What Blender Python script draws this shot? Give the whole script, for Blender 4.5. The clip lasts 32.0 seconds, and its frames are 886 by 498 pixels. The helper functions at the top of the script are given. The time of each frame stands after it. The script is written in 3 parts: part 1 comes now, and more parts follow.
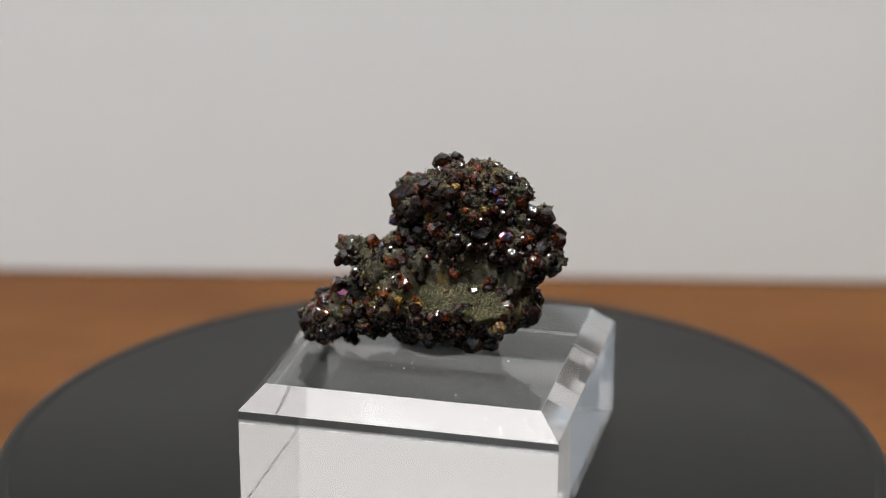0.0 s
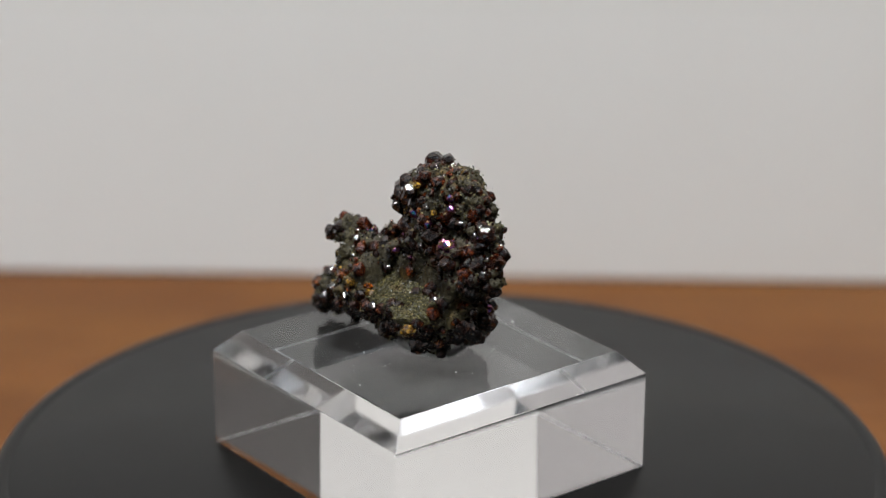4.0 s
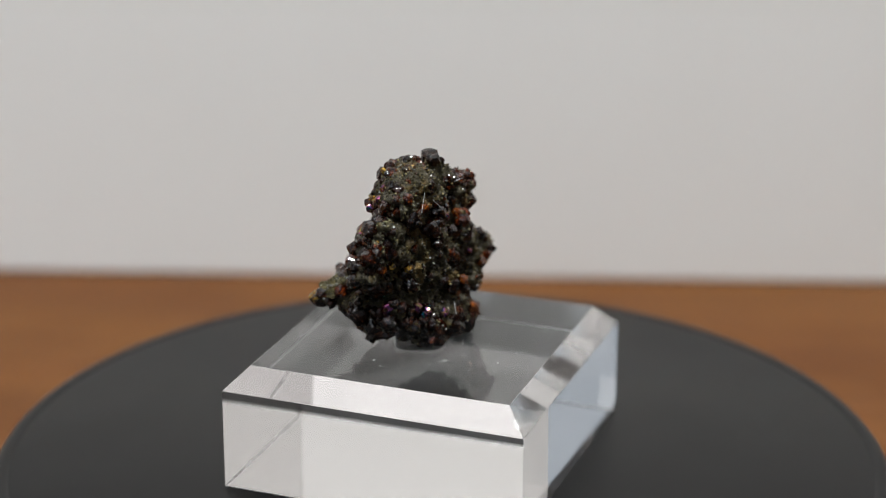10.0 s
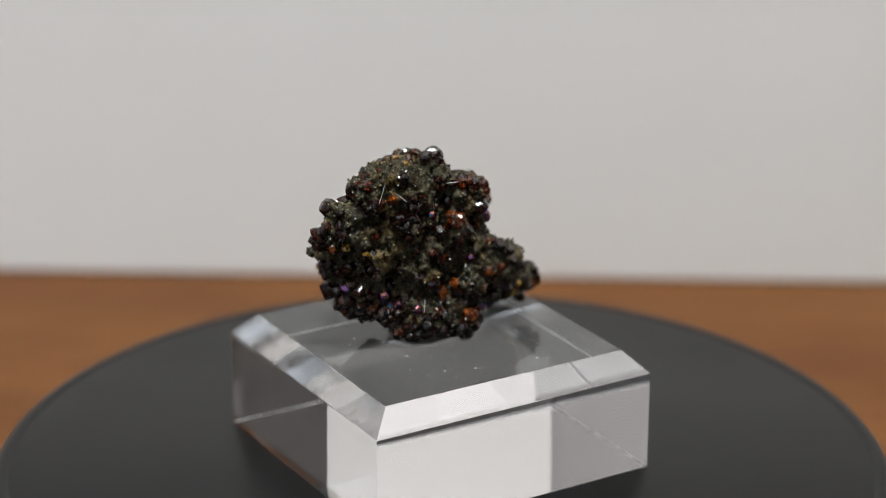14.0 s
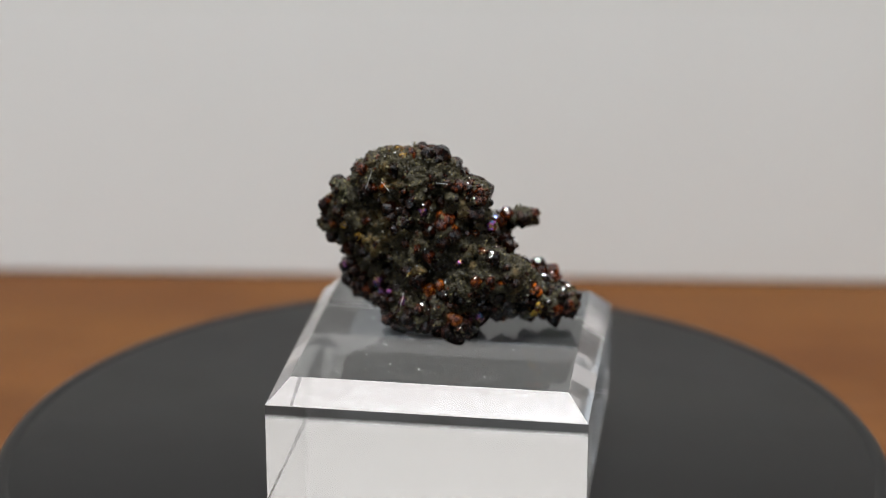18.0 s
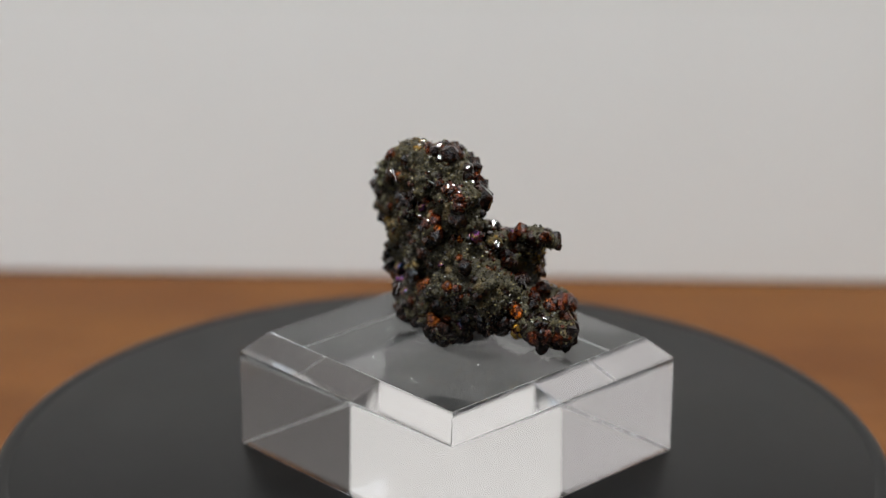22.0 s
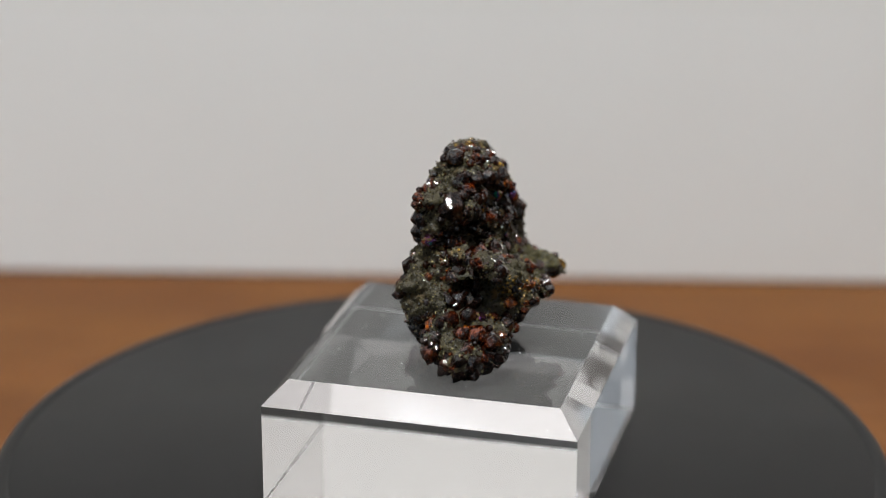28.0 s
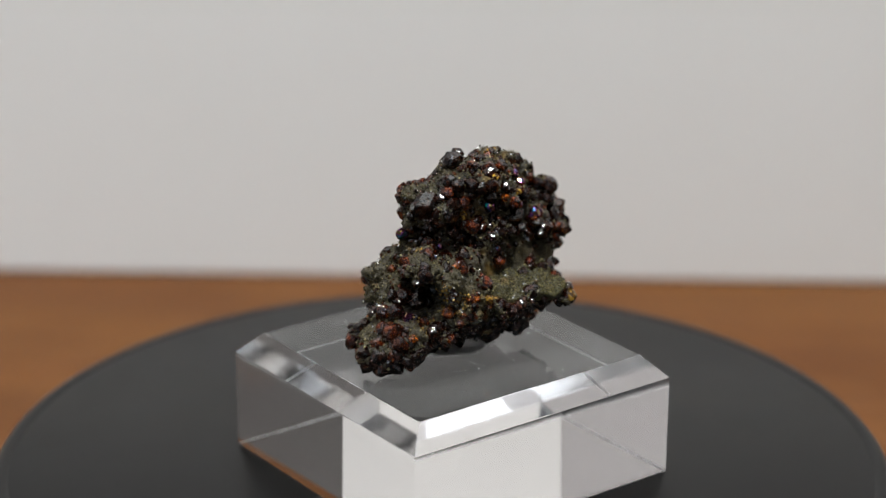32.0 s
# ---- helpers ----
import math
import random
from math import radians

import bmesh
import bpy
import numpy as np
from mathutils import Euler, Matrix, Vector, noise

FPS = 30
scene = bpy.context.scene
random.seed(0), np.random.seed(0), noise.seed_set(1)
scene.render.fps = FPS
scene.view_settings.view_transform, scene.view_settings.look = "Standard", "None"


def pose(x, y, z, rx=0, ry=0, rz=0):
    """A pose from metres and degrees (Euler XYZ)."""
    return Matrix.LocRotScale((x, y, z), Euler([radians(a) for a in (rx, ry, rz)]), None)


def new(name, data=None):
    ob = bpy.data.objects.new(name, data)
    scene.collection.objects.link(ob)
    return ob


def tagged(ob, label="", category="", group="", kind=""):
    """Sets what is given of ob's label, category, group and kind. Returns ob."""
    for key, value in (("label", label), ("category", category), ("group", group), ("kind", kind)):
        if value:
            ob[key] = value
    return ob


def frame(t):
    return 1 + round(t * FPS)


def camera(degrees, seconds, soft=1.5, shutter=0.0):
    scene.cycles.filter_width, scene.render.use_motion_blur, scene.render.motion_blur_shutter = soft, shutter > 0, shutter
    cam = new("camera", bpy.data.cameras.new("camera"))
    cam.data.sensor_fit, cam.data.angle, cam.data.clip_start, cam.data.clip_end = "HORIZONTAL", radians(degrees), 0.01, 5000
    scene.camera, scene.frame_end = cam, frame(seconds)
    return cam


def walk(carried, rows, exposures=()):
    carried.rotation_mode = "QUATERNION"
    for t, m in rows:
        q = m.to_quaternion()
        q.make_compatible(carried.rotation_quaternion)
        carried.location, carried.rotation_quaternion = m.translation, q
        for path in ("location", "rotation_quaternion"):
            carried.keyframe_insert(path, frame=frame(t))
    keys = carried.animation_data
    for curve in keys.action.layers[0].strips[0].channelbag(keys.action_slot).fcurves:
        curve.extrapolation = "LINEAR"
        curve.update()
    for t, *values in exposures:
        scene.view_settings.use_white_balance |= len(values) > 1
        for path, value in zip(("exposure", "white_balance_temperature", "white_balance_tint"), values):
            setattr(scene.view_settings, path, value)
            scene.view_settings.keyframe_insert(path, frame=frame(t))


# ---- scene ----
from mathutils import kdtree

# ---------------------------------------------------------------- plan (metres)
TABLE = 0.75            # height of the table top
PLATTER = TABLE + 0.035  # height of the turntable's top
RATE = 9.682            # degrees a second, clockwise from above
START = 166.384         # turn at 0 s
MM = 0.001

# ---------------------------------------------------------------- camera
cam = camera(22.076, 32.0, soft=0.8)
cam.data.dof.use_dof = True
cam.data.dof.focus_distance = 0.348
cam.data.dof.aperture_fstop = 11.0
EYE = pose(0, -0.33881, PLATTER + 0.1607, 90 - 20.295, 0, -0.02) @ pose(0, 0, 0, 0, 0, 0.128)
walk(cam, [(0, EYE), (32, EYE)])
scene.cycles.max_bounces, scene.cycles.glossy_bounces, scene.cycles.transmission_bounces = 32, 28, 28

# ---------------------------------------------------------------- light
world = bpy.data.worlds.new("pale_sky_outside")
scene.world = world
world.use_nodes = True
# outside, a bright sky high up, dimmer towards the horizon
sky = world.node_tree
up = sky.nodes.new("ShaderNodeSeparateXYZ")
sky.links.new(sky.nodes.new("ShaderNodeTexCoord").outputs["Generated"], up.inputs[0])
rise = sky.nodes.new("ShaderNodeMapRange")
rise.interpolation_type = "SMOOTHSTEP"
sky.links.new(up.outputs["Z"], rise.inputs["Value"])
for key, value in (("From Min", 0.50), ("From Max", 0.85), ("To Min", 0.88), ("To Max", 7.0)):
    rise.inputs[key].default_value = value
sky.nodes["Background"].inputs[0].default_value = (0.80, 0.90, 1.0, 1)
sky.links.new(rise.outputs[0], sky.nodes["Background"].inputs[1])

# the room's hanging lamp, above the table
bulb = bpy.data.lights.new("lamp_light", "POINT")
bulb.energy, bulb.shadow_soft_size, bulb.color = 71.0, 0.08, (0.948, 0.98, 0.966)
new("lamp_light", bulb).location = (0.01, -0.22, PLATTER + 1.10)


# ---------------------------------------------------------------- materials
class Nodes:
    """A short way to write a node material."""

    def __init__(self, name):
        self.mat = bpy.data.materials.new(name)
        self.mat.use_nodes = True
        self.tree = self.mat.node_tree
        self.bsdf = self.tree.nodes["Principled BSDF"]
        self.out = self.tree.nodes["Material Output"]

    def add(self, kind, values=(), **fields):
        n = self.tree.nodes.new(kind)
        for k, v in fields.items():
            setattr(n, k, v)
        for k, v in dict(values).items():
            self.put(n.inputs[k], v)
        return n

    def put(self, socket, v):
        if isinstance(v, bpy.types.NodeSocket):
            self.tree.links.new(v, socket)
        else:
            socket.default_value = v

    def set(self, **values):
        for k, v in values.items():
            self.put(self.bsdf.inputs[k.replace("_", " ")], v)

    def ramp(self, fac, stops):
        n = self.add("ShaderNodeValToRGB", {"Fac": fac})
        e = n.color_ramp.elements
        while len(e) < len(stops):
            e.new(0.5)
        for el, (p, c) in zip(e, stops):
            el.position = p
            el.color = (*c, 1) if len(c) == 3 else c
        return n.outputs["Color"]

    def place(self, scale=(1, 1, 1)):
        c = self.add("ShaderNodeTexCoord")
        return self.add("ShaderNodeMapping", {"Vector": c.outputs["Object"], "Scale": scale}).outputs[0]

    def noise(self, at, scale, detail=4.0, rough=0.55):
        return self.add("ShaderNodeTexNoise", {"Vector": at, "Scale": scale, "Detail": detail, "Roughness": rough}).outputs["Fac"]

    def mix(self, fac, a, b, blend="MIX"):
        n = self.add("ShaderNodeMix", data_type="RGBA", blend_type=blend)
        for i, v in ((0, fac), (6, a), (7, b)):
            self.put(n.inputs[i], v if not isinstance(v, tuple) else (*v, 1))
        return n.outputs[2]

    def math(self, op, a, b=0.0):
        n = self.add("ShaderNodeMath", operation=op)
        self.put(n.inputs[0], a)
        self.put(n.inputs[1], b)
        return n.outputs[0]

    def span(self, fac, lo, hi):
        return self.add("ShaderNodeMapRange", {"Value": fac, "From Min": 0.3, "From Max": 0.7, "To Min": lo, "To Max": hi}).outputs[0]

    def bump(self, height, distance, strength=1.0):
        b = self.add("ShaderNodeBump", {"Height": height, "Distance": distance, "Strength": strength})
        self.put(self.bsdf.inputs["Normal"], b.outputs[0])


def wall_paint(name, colour):
    n = Nodes(name)
    p = n.place()
    big, fine = n.noise(p, 2.2, 3), n.noise(p, 420, 3)
    n.set(Base_Color=n.mix(n.span(big, 0.0, 1.0), tuple(c * 0.96 for c in colour), colour), Roughness=n.span(fine, 0.62, 0.78))
    n.bump(fine, 0.0002, 0.25)
    return n.mat


def table_wood():
    n = Nodes("table wood")
    grain = n.noise(n.place((1.0, 9.0, 9.0)), 22, 6, 0.6)
    fine = n.noise(n.place((6, 160, 160)), 9, 4)
    blotch = n.noise(n.place((1.0, 1.5, 1.5)), 26, 3)
    tint = n.noise(n.place((1.6, 5.0, 5.0)), 7, 2)
    base = n.ramp(grain, [(0.30, (0.086, 0.029, 0.0085)), (0.5, (0.124, 0.046, 0.0135)), (0.70, (0.158, 0.063, 0.019))])
    golden = n.mix(n.span(tint, 0.0, 0.7), base, (0.145, 0.061, 0.017))
    patch = n.mix(n.span(blotch, 0.55, -0.1), golden, (0.082, 0.030, 0.0095))
    n.set(Base_Color=n.mix(n.span(fine, 0.0, 0.25), patch, (0.045, 0.016, 0.005)), Specular_IOR_Level=0.12, Roughness=n.span(fine, 0.45, 0.58))
    n.bump(fine, 0.0002, 0.3)
    return n.mat


def platter_plastic():
    n = Nodes("charcoal plastic")
    p = n.place()
    fine, big = n.noise(p, 2600, 3), n.noise(p, 30, 4)
    n.set(Base_Color=n.mix(n.span(big, 0, 1), (0.0018, 0.0018, 0.0018), (0.0032, 0.0031, 0.0030)), Roughness=n.span(big, 0.36, 0.42), Specular_IOR_Level=0.23)
    n.bump(fine, 0.00003, 0.35)
    return n.mat


def acrylic():
    n = Nodes("clear acrylic")
    n.set(Base_Color=(1.0, 0.985, 0.982, 1), Roughness=0.002, IOR=1.49, Transmission_Weight=1.0)
    return n.mat


def dusty_bright_acrylic():
    """The top: clear, under a thin film of dust, its whiteness raised to lighten the face."""
    n = Nodes("dusty brightened acrylic")
    p = n.place()
    n.set(Base_Color=(0.93, 0.93, 0.925, 1), Roughness=0.004, IOR=1.49, Transmission_Weight=n.span(n.noise(p, 130, 5), 0.988, 0.966))
    return n.mat


def sawn_acrylic():
    """The sloping edges: polished by hand, so a little wavy and hazy."""
    n = Nodes("hand-polished acrylic")
    p = n.place()
    n.set(Base_Color=(1.0, 0.985, 0.982, 1), Roughness=n.span(n.noise(p, 160, 3), 0.01, 0.05), IOR=1.49, Transmission_Weight=1.0)
    n.bump(n.math("ADD", n.noise(p, 110, 2), n.math("MULTIPLY", n.noise(n.place((25, 25, 1500)), 1.0, 3), 0.25)), 0.0003, 0.06)
    return n.mat


def frosted_acrylic():
    """The sawn lower edges, left unpolished."""
    n = Nodes("frosted acrylic")
    n.set(Base_Color=(0.95, 0.95, 0.95, 1), Roughness=0.6, IOR=1.49, Transmission_Weight=n.span(n.noise(n.place(), 300, 3), 0.75, 0.45))
    return n.mat


def putty_gel():
    n = Nodes("clear putty")
    p = n.place()
    n.set(Base_Color=(0.92, 0.92, 0.90, 1), Roughness=0.08, IOR=1.45, Transmission_Weight=0.82)
    n.bump(n.noise(p, 900, 3), 0.0003, 0.5)
    return n.mat


def garnet(name, dark, light, clear, film=0.0, joined=False):
    """Glassy garnet: part of the light goes through, the glow inside is painted as lighter patches."""
    n = Nodes(name)
    p = n.place()
    tone = n.add("ShaderNodeNewGeometry").outputs["Random Per Island"] if joined else n.add("ShaderNodeObjectInfo").outputs["Random"]
    if joined:
        p = n.place((900, 900, 900))
    cloud = n.noise(p, 1.7, 3)
    painted_glow = n.add("ShaderNodeMapRange", {"Value": cloud, "From Min": 0.44, "From Max": 0.64, "To Min": 0.0, "To Max": 1.0}).outputs[0]
    mixed = n.math("MULTIPLY", painted_glow, n.math("ADD", n.math("MULTIPLY", tone, 0.7), 0.3))
    n.set(Base_Color=n.mix(mixed, dark, light), Roughness=n.span(n.noise(p, 3.0, 3), 0.015, 0.07), IOR=1.6, Transmission_Weight=clear)
    if film:
        n.set(Thin_Film_Thickness=n.span(n.noise(p, 0.8, 2), film * 0.8, film * 1.25), Thin_Film_IOR=2.2, Roughness=n.span(n.noise(p, 3.0, 3), 0.06, 0.16))
    n.bump(n.noise(p, 6.0, 4), 0.04, 0.10)
    return n.mat


def druse(name, a, b, c):
    n = Nodes(name)
    p = n.place()
    cloud, fine = n.noise(p, 260, 5), n.noise(p, 2400, 4, 0.7)
    cells = n.add("ShaderNodeTexVoronoi", {"Vector": p, "Scale": 5200.0}).outputs["Distance"]
    patch = n.noise(p, 95, 3)
    mossy = n.mix(n.span(patch, -0.2, 0.8), n.mix(n.span(cloud, 0, 1), a, b), tuple(1.5 * v for v in b[:2]) + (b[2],))
    ochre = n.add("ShaderNodeMapRange", {"Value": n.noise(p, 150, 3), "From Min": 0.56, "From Max": 0.66, "To Min": 0.0, "To Max": 0.8}).outputs[0]
    stained = n.mix(ochre, n.mix(n.span(fine, -0.2, 0.8), mossy, c), (0.14, 0.085, 0.022))
    n.set(Base_Color=stained, Roughness=n.span(fine, 0.25, 0.6), IOR=1.5, Specular_IOR_Level=0.28)
    n.bump(cells, 0.00014, 0.9)
    return n.mat


def grain_material(name, k, tint=(1.0, 1.0, 1.0)):
    n = Nodes(name)
    tone = n.add("ShaderNodeNewGeometry").outputs["Random Per Island"]
    n.set(Base_Color=n.ramp(tone, [(p, tuple(k * c * d for c, d in zip(colour, tint))) for p, colour in ((0.0, (0.008, 0.0078, 0.0055)), (0.5, (0.026, 0.0245, 0.014)), (0.85, (0.060, 0.054, 0.028)), (1.0, (0.20, 0.18, 0.10)))]), Roughness=0.27, IOR=1.6, Specular_IOR_Level=n.ramp(n.math("FRACT", n.math("MULTIPLY", tone, 37.0)), [(0.0, (0.05, 0.05, 0.05)), (0.50, (0.10, 0.10, 0.10)), (0.56, (1, 1, 1))]))
    return n.mat


M_WALL, M_CEIL = wall_paint("board paint", (0.75, 0.745, 0.735)), wall_paint("ceiling paint", (0.8, 0.79, 0.78))
M_ROOM = wall_paint("room paint", (0.41, 0.388, 0.388))
# invented pale tone for unseen walls, set by what the block should reflect
M_PALE_WALL = wall_paint("pale tone of unseen walls", (0.52, 0.50, 0.49))
M_DIM = wall_paint("dark tone of unseen room", (0.034, 0.028, 0.026))
M_SLATE = wall_paint("grey room paint", (0.118, 0.123, 0.135))
M_TABLE, M_PLATTER, M_ACRYLIC, M_SAWN, M_DUSTY, M_FROST, M_PUTTY = table_wood(), platter_plastic(), acrylic(), sawn_acrylic(), dusty_bright_acrylic(), frosted_acrylic(), putty_gel()
M_PANE = Nodes("window glass").mat
for key, value in (("Roughness", 0.0), ("IOR", 1.45), ("Transmission Weight", 1.0)):
    M_PANE.node_tree.nodes["Principled BSDF"].inputs[key].default_value = value
M_SCRATCH = Nodes("pale dust and scratches").mat
M_SCRATCH.node_tree.nodes["Principled BSDF"].inputs["Base Color"].default_value = (0.55, 0.55, 0.55, 1)
M_DARK = garnet("near-black garnet", (0.010, 0.0038, 0.0032), (0.15, 0.028, 0.008), 0.88)
M_RED = garnet("red-brown garnet", (0.020, 0.005, 0.003), (0.50, 0.080, 0.012), 0.76)
M_ORANGE = garnet("orange garnet", (0.06, 0.012, 0.003), (0.80, 0.19, 0.015), 0.58)
M_YELLOW = garnet("honey-yellow garnet", (0.08, 0.035, 0.008), (0.75, 0.45, 0.06), 0.4)
M_MANY_DARK = garnet("near-black garnets", (0.010, 0.0038, 0.0032), (0.15, 0.028, 0.008), 0.88, joined=True)
M_MANY_RED = garnet("red-brown garnets", (0.020, 0.005, 0.003), (0.50, 0.080, 0.012), 0.76, joined=True)
M_MANY_ORANGE = garnet("orange garnets", (0.06, 0.012, 0.003), (0.80, 0.19, 0.015), 0.58, joined=True)
M_FILM = garnet("iridescent garnet", (0.010, 0.005, 0.008), (0.06, 0.015, 0.03), 0.6, film=235.0)
M_DRUSE = druse("grey-green druse", (0.0070, 0.0058, 0.0040), (0.029, 0.0235, 0.0135), (0.062, 0.050, 0.026))
M_OLIVE = druse("olive druse", (0.012, 0.011, 0.005), (0.034, 0.030, 0.011), (0.068, 0.058, 0.018))
M_GRAIN = grain_material("druse grains", 1.25, (1.08, 1.0, 0.90))
M_OLIVE_GRAIN = grain_material("olive druse grains", 1.5, (1.1, 1.03, 0.75))
M_GOLD = grain_material("golden druse grains", 3.2, (1.35, 0.90, 0.42))
M_PALE = grain_material("pale druse grains", 3.0, (0.95, 1.0, 1.0))


# ---------------------------------------------------------------- mesh helpers
def mesh_of(name, bm, material, smooth=False):
    me = bpy.data.meshes.new(name)
    bm.to_mesh(me)
    bm.free()
    me.materials.append(material)
    if smooth:
        me.shade_smooth()
    return me


def part(name, bm, material, parent, label="", smooth=False):
    """Links a bmesh as one mesh object under a thing or a part."""
    ob = new(name, mesh_of(name, bm, material, smooth))
    ob.parent = parent
    return tagged(ob, label=label)


def box(x0, x1, y0, y1, z0, z1, bevel=0.0, segments=2):
    bm = bmesh.new()
    bmesh.ops.create_cube(bm, size=1.0)
    bmesh.ops.scale(bm, vec=(x1 - x0, y1 - y0, z1 - z0), verts=bm.verts)
    bmesh.ops.translate(bm, vec=((x0 + x1) / 2, (y0 + y1) / 2, (z0 + z1) / 2), verts=bm.verts)
    if bevel:
        bmesh.ops.bevel(bm, geom=bm.edges[:], offset=bevel, segments=segments, affect="EDGES", profile=0.5)
    return bm


def lathe(profile, steps=160):
    bm = bmesh.new()
    edge = [bm.verts.new((r, 0, z)) for r, z in profile]
    for a, b in zip(edge, edge[1:]):
        bm.edges.new((a, b))
    bmesh.ops.spin(bm, geom=bm.verts[:] + bm.edges[:], cent=(0, 0, 0), axis=(0, 0, 1), angle=2 * math.pi, steps=steps)
    bmesh.ops.remove_doubles(bm, verts=bm.verts, dist=1e-6)
    bmesh.ops.recalc_face_normals(bm, faces=bm.faces)
    return bm


def setting(name, bm, material, label, category):
    return tagged(new(name, mesh_of(name, bm, material)), label, category, kind="structure")


# ---------------------------------------------------------------- room
WINDOW = (-0.85, 0.02, 0.86, 1.50)     # unseen openings, added as light sources: from x to x, from z to z
HIGH_OPENING = (-0.60, -0.14, 1.74, 2.34)


def join(bm, other):
    """Adds one bmesh to another."""
    me = bpy.data.meshes.new("piece")
    other.to_mesh(me)
    other.free()
    bm.from_mesh(me)
    bpy.data.meshes.remove(me)


def window(name, opening, count, label):
    x0, x1, z0, z1 = opening
    thing = tagged(new(name), label, "window", kind="structure")
    thing.matrix_world = pose((x0 + x1) / 2, -0.70, (z0 + z1) / 2)
    w, h, e = (x1 - x0) / 2, (z1 - z0) / 2, 0.022
    bars = [-w + k * (2 * w - e) / count for k in range(count + 1)]
    bm = bmesh.new()
    for a in bars:
        join(bm, box(a, a + e, -0.02, 0.02, -h + e, h - e))
    for c in (-h, h - e):
        join(bm, box(-w, w, -0.02, 0.02, c, c + e))
    part("window_frame", bm, M_SLATE, thing)
    for a, b in zip(bars, bars[1:]):
        part("pane", box(a + e, b, -0.002, 0.002, -h + e, h - e), M_PANE, thing).visible_shadow = False


def build_room():
    setting("floor", box(-1.7, 1.1, -0.75, 0.9, -0.08, 0.0), M_DIM, "plain dark floor of the room under the table", "floor")
    setting("ceiling", box(-1.7, 1.1, -0.75, 0.9, 2.5, 2.6), M_CEIL, "plain white painted ceiling", "ceiling")
    # unseen back wall, split into two invented tones to shape the block's reflections
    setting("wall_back", box(-1.7, 1.1, 0.8, 0.9, 0.0, 1.45), M_PALE_WALL, "unseen back wall, lower part toned off-white to brighten the block's reflections", "wall")
    setting("wall_back_upper", box(-1.7, 1.1, 0.8, 0.9, 1.45, 2.5), M_ROOM, "unseen back wall, upper part toned darker to hold down the block's reflections", "wall")
    # unseen right wall, cut into four tones where the bevels mirror light and dark
    setting("wall_right", box(1.0, 1.1, -0.65, 0.38, 0.0, 1.5), M_DIM, "unseen side wall, lower part toned dark brown for the block's reflections", "wall")
    setting("wall_right_corner", box(1.0, 1.1, 0.38, 0.8, 0.0, 1.5), M_PALE_WALL, "unseen side wall, lower corner toned off-white for the block's reflections", "wall")
    setting("wall_right_upper", box(1.0, 1.1, -0.65, 0.32, 1.5, 2.5), M_SLATE, "unseen side wall, upper part toned dark grey for the block's reflections", "wall")
    setting("wall_right_upper_corner", box(1.0, 1.1, 0.32, 0.8, 1.5, 2.5), M_ROOM, "unseen side wall, upper corner toned grey-beige for the block's reflections", "wall")
    (x0, x1, z0, z1), (u0, u1, w0, w1) = WINDOW, HIGH_OPENING
    bm = bmesh.new()
    for a, b, c, d in ((-1.7, x0, 0.0, 2.5), (x0, x1, 0.0, z0), (x0, u0, z1, 2.5), (u1, x1, z1, 2.5), (u0, u1, z1, w0), (u0, u1, w1, 2.5)):
        join(bm, box(a, b, -0.75, -0.65, c, d))
    setting("wall_front", bm, M_SLATE, "plain dark grey unseen wall facing the table, with two added windows", "wall")
    # unseen end of the same wall, made dark to darken the block's left face
    setting("wall_front_dark", box(x1, 1.1, -0.75, -0.65, 0.0, 2.5), M_DIM, "unseen end of the front wall, toned dark brown for the block's reflections", "wall")
    # both unseen: the low one adds bluish light, the high one a bright streak
    window("window_1", WINDOW, 4, "unseen four-pane window added for the pale blue light in the block")
    window("window_2", HIGH_OPENING, 1, "unseen high opening added for the bright streak of light in the block")
    setting("wall_left", box(-1.7, -1.6, -0.65, 0.8, 0.0, 2.5), M_ROOM, "plain grey-beige side wall of the room", "wall")


def build_backdrop():
    ob = new("backdrop_board", mesh_of("backdrop_board", box(-0.45, 0.45, 0.0, 0.006, 0.0, 0.092, 0.0008), M_WALL))
    ob.matrix_world = pose(0, 0.1705, TABLE, 0, 0, -1.9)
    tagged(ob, "plain off-white backdrop board standing upright on the wooden table", "board")


def build_table():
    table = tagged(new("table"), "reddish-brown wooden table with horizontal grain, before a white board", "table")
    table.matrix_world = pose(0, 0, 0, 0, 0, -1.9)
    part("tabletop", box(-0.75, 0.75, -0.098, 0.40, TABLE - 0.03, TABLE, 0.002), M_TABLE, table)
    for x in (-0.69, 0.69):
        for y in (-0.06, 0.34):
            part("leg", box(x - 0.03, x + 0.03, y - 0.03, y + 0.03, 0.0, TABLE - 0.03, 0.003), M_TABLE, table)


def build_turntable():
    thing = tagged(new("turntable"), "round charcoal-black plastic turntable turning slowly on the table", "turntable")
    thing.matrix_world = pose(0, 0, TABLE)
    part("base", lathe([(0, 0), (0.064, 0), (0.066, 0.002), (0.066, 0.020), (0.0, 0.020)], 96), M_PLATTER, thing, smooth=False)
    top = PLATTER - TABLE
    rim = [(0.0712 + 0.0022 * math.sin(a), top - 0.0022 + 0.0022 * math.cos(a)) for a in (math.pi / 2 * k / 7 for k in range(8))]
    disc = part("platter", lathe([(0, top), (0.0698, top), (0.0700, top - 0.00012), (0.0703, top - 0.00012), (0.0705, top)] + rim + [(0.0734, top - 0.012), (0.072, top - 0.0135), (0.0, top - 0.0135)], 220), M_PLATTER, thing, "matt charcoal disc with a rounded rim")
    disc.data.shade_smooth()
    disc.data.set_sharp_from_angle(angle=radians(50))
    return disc


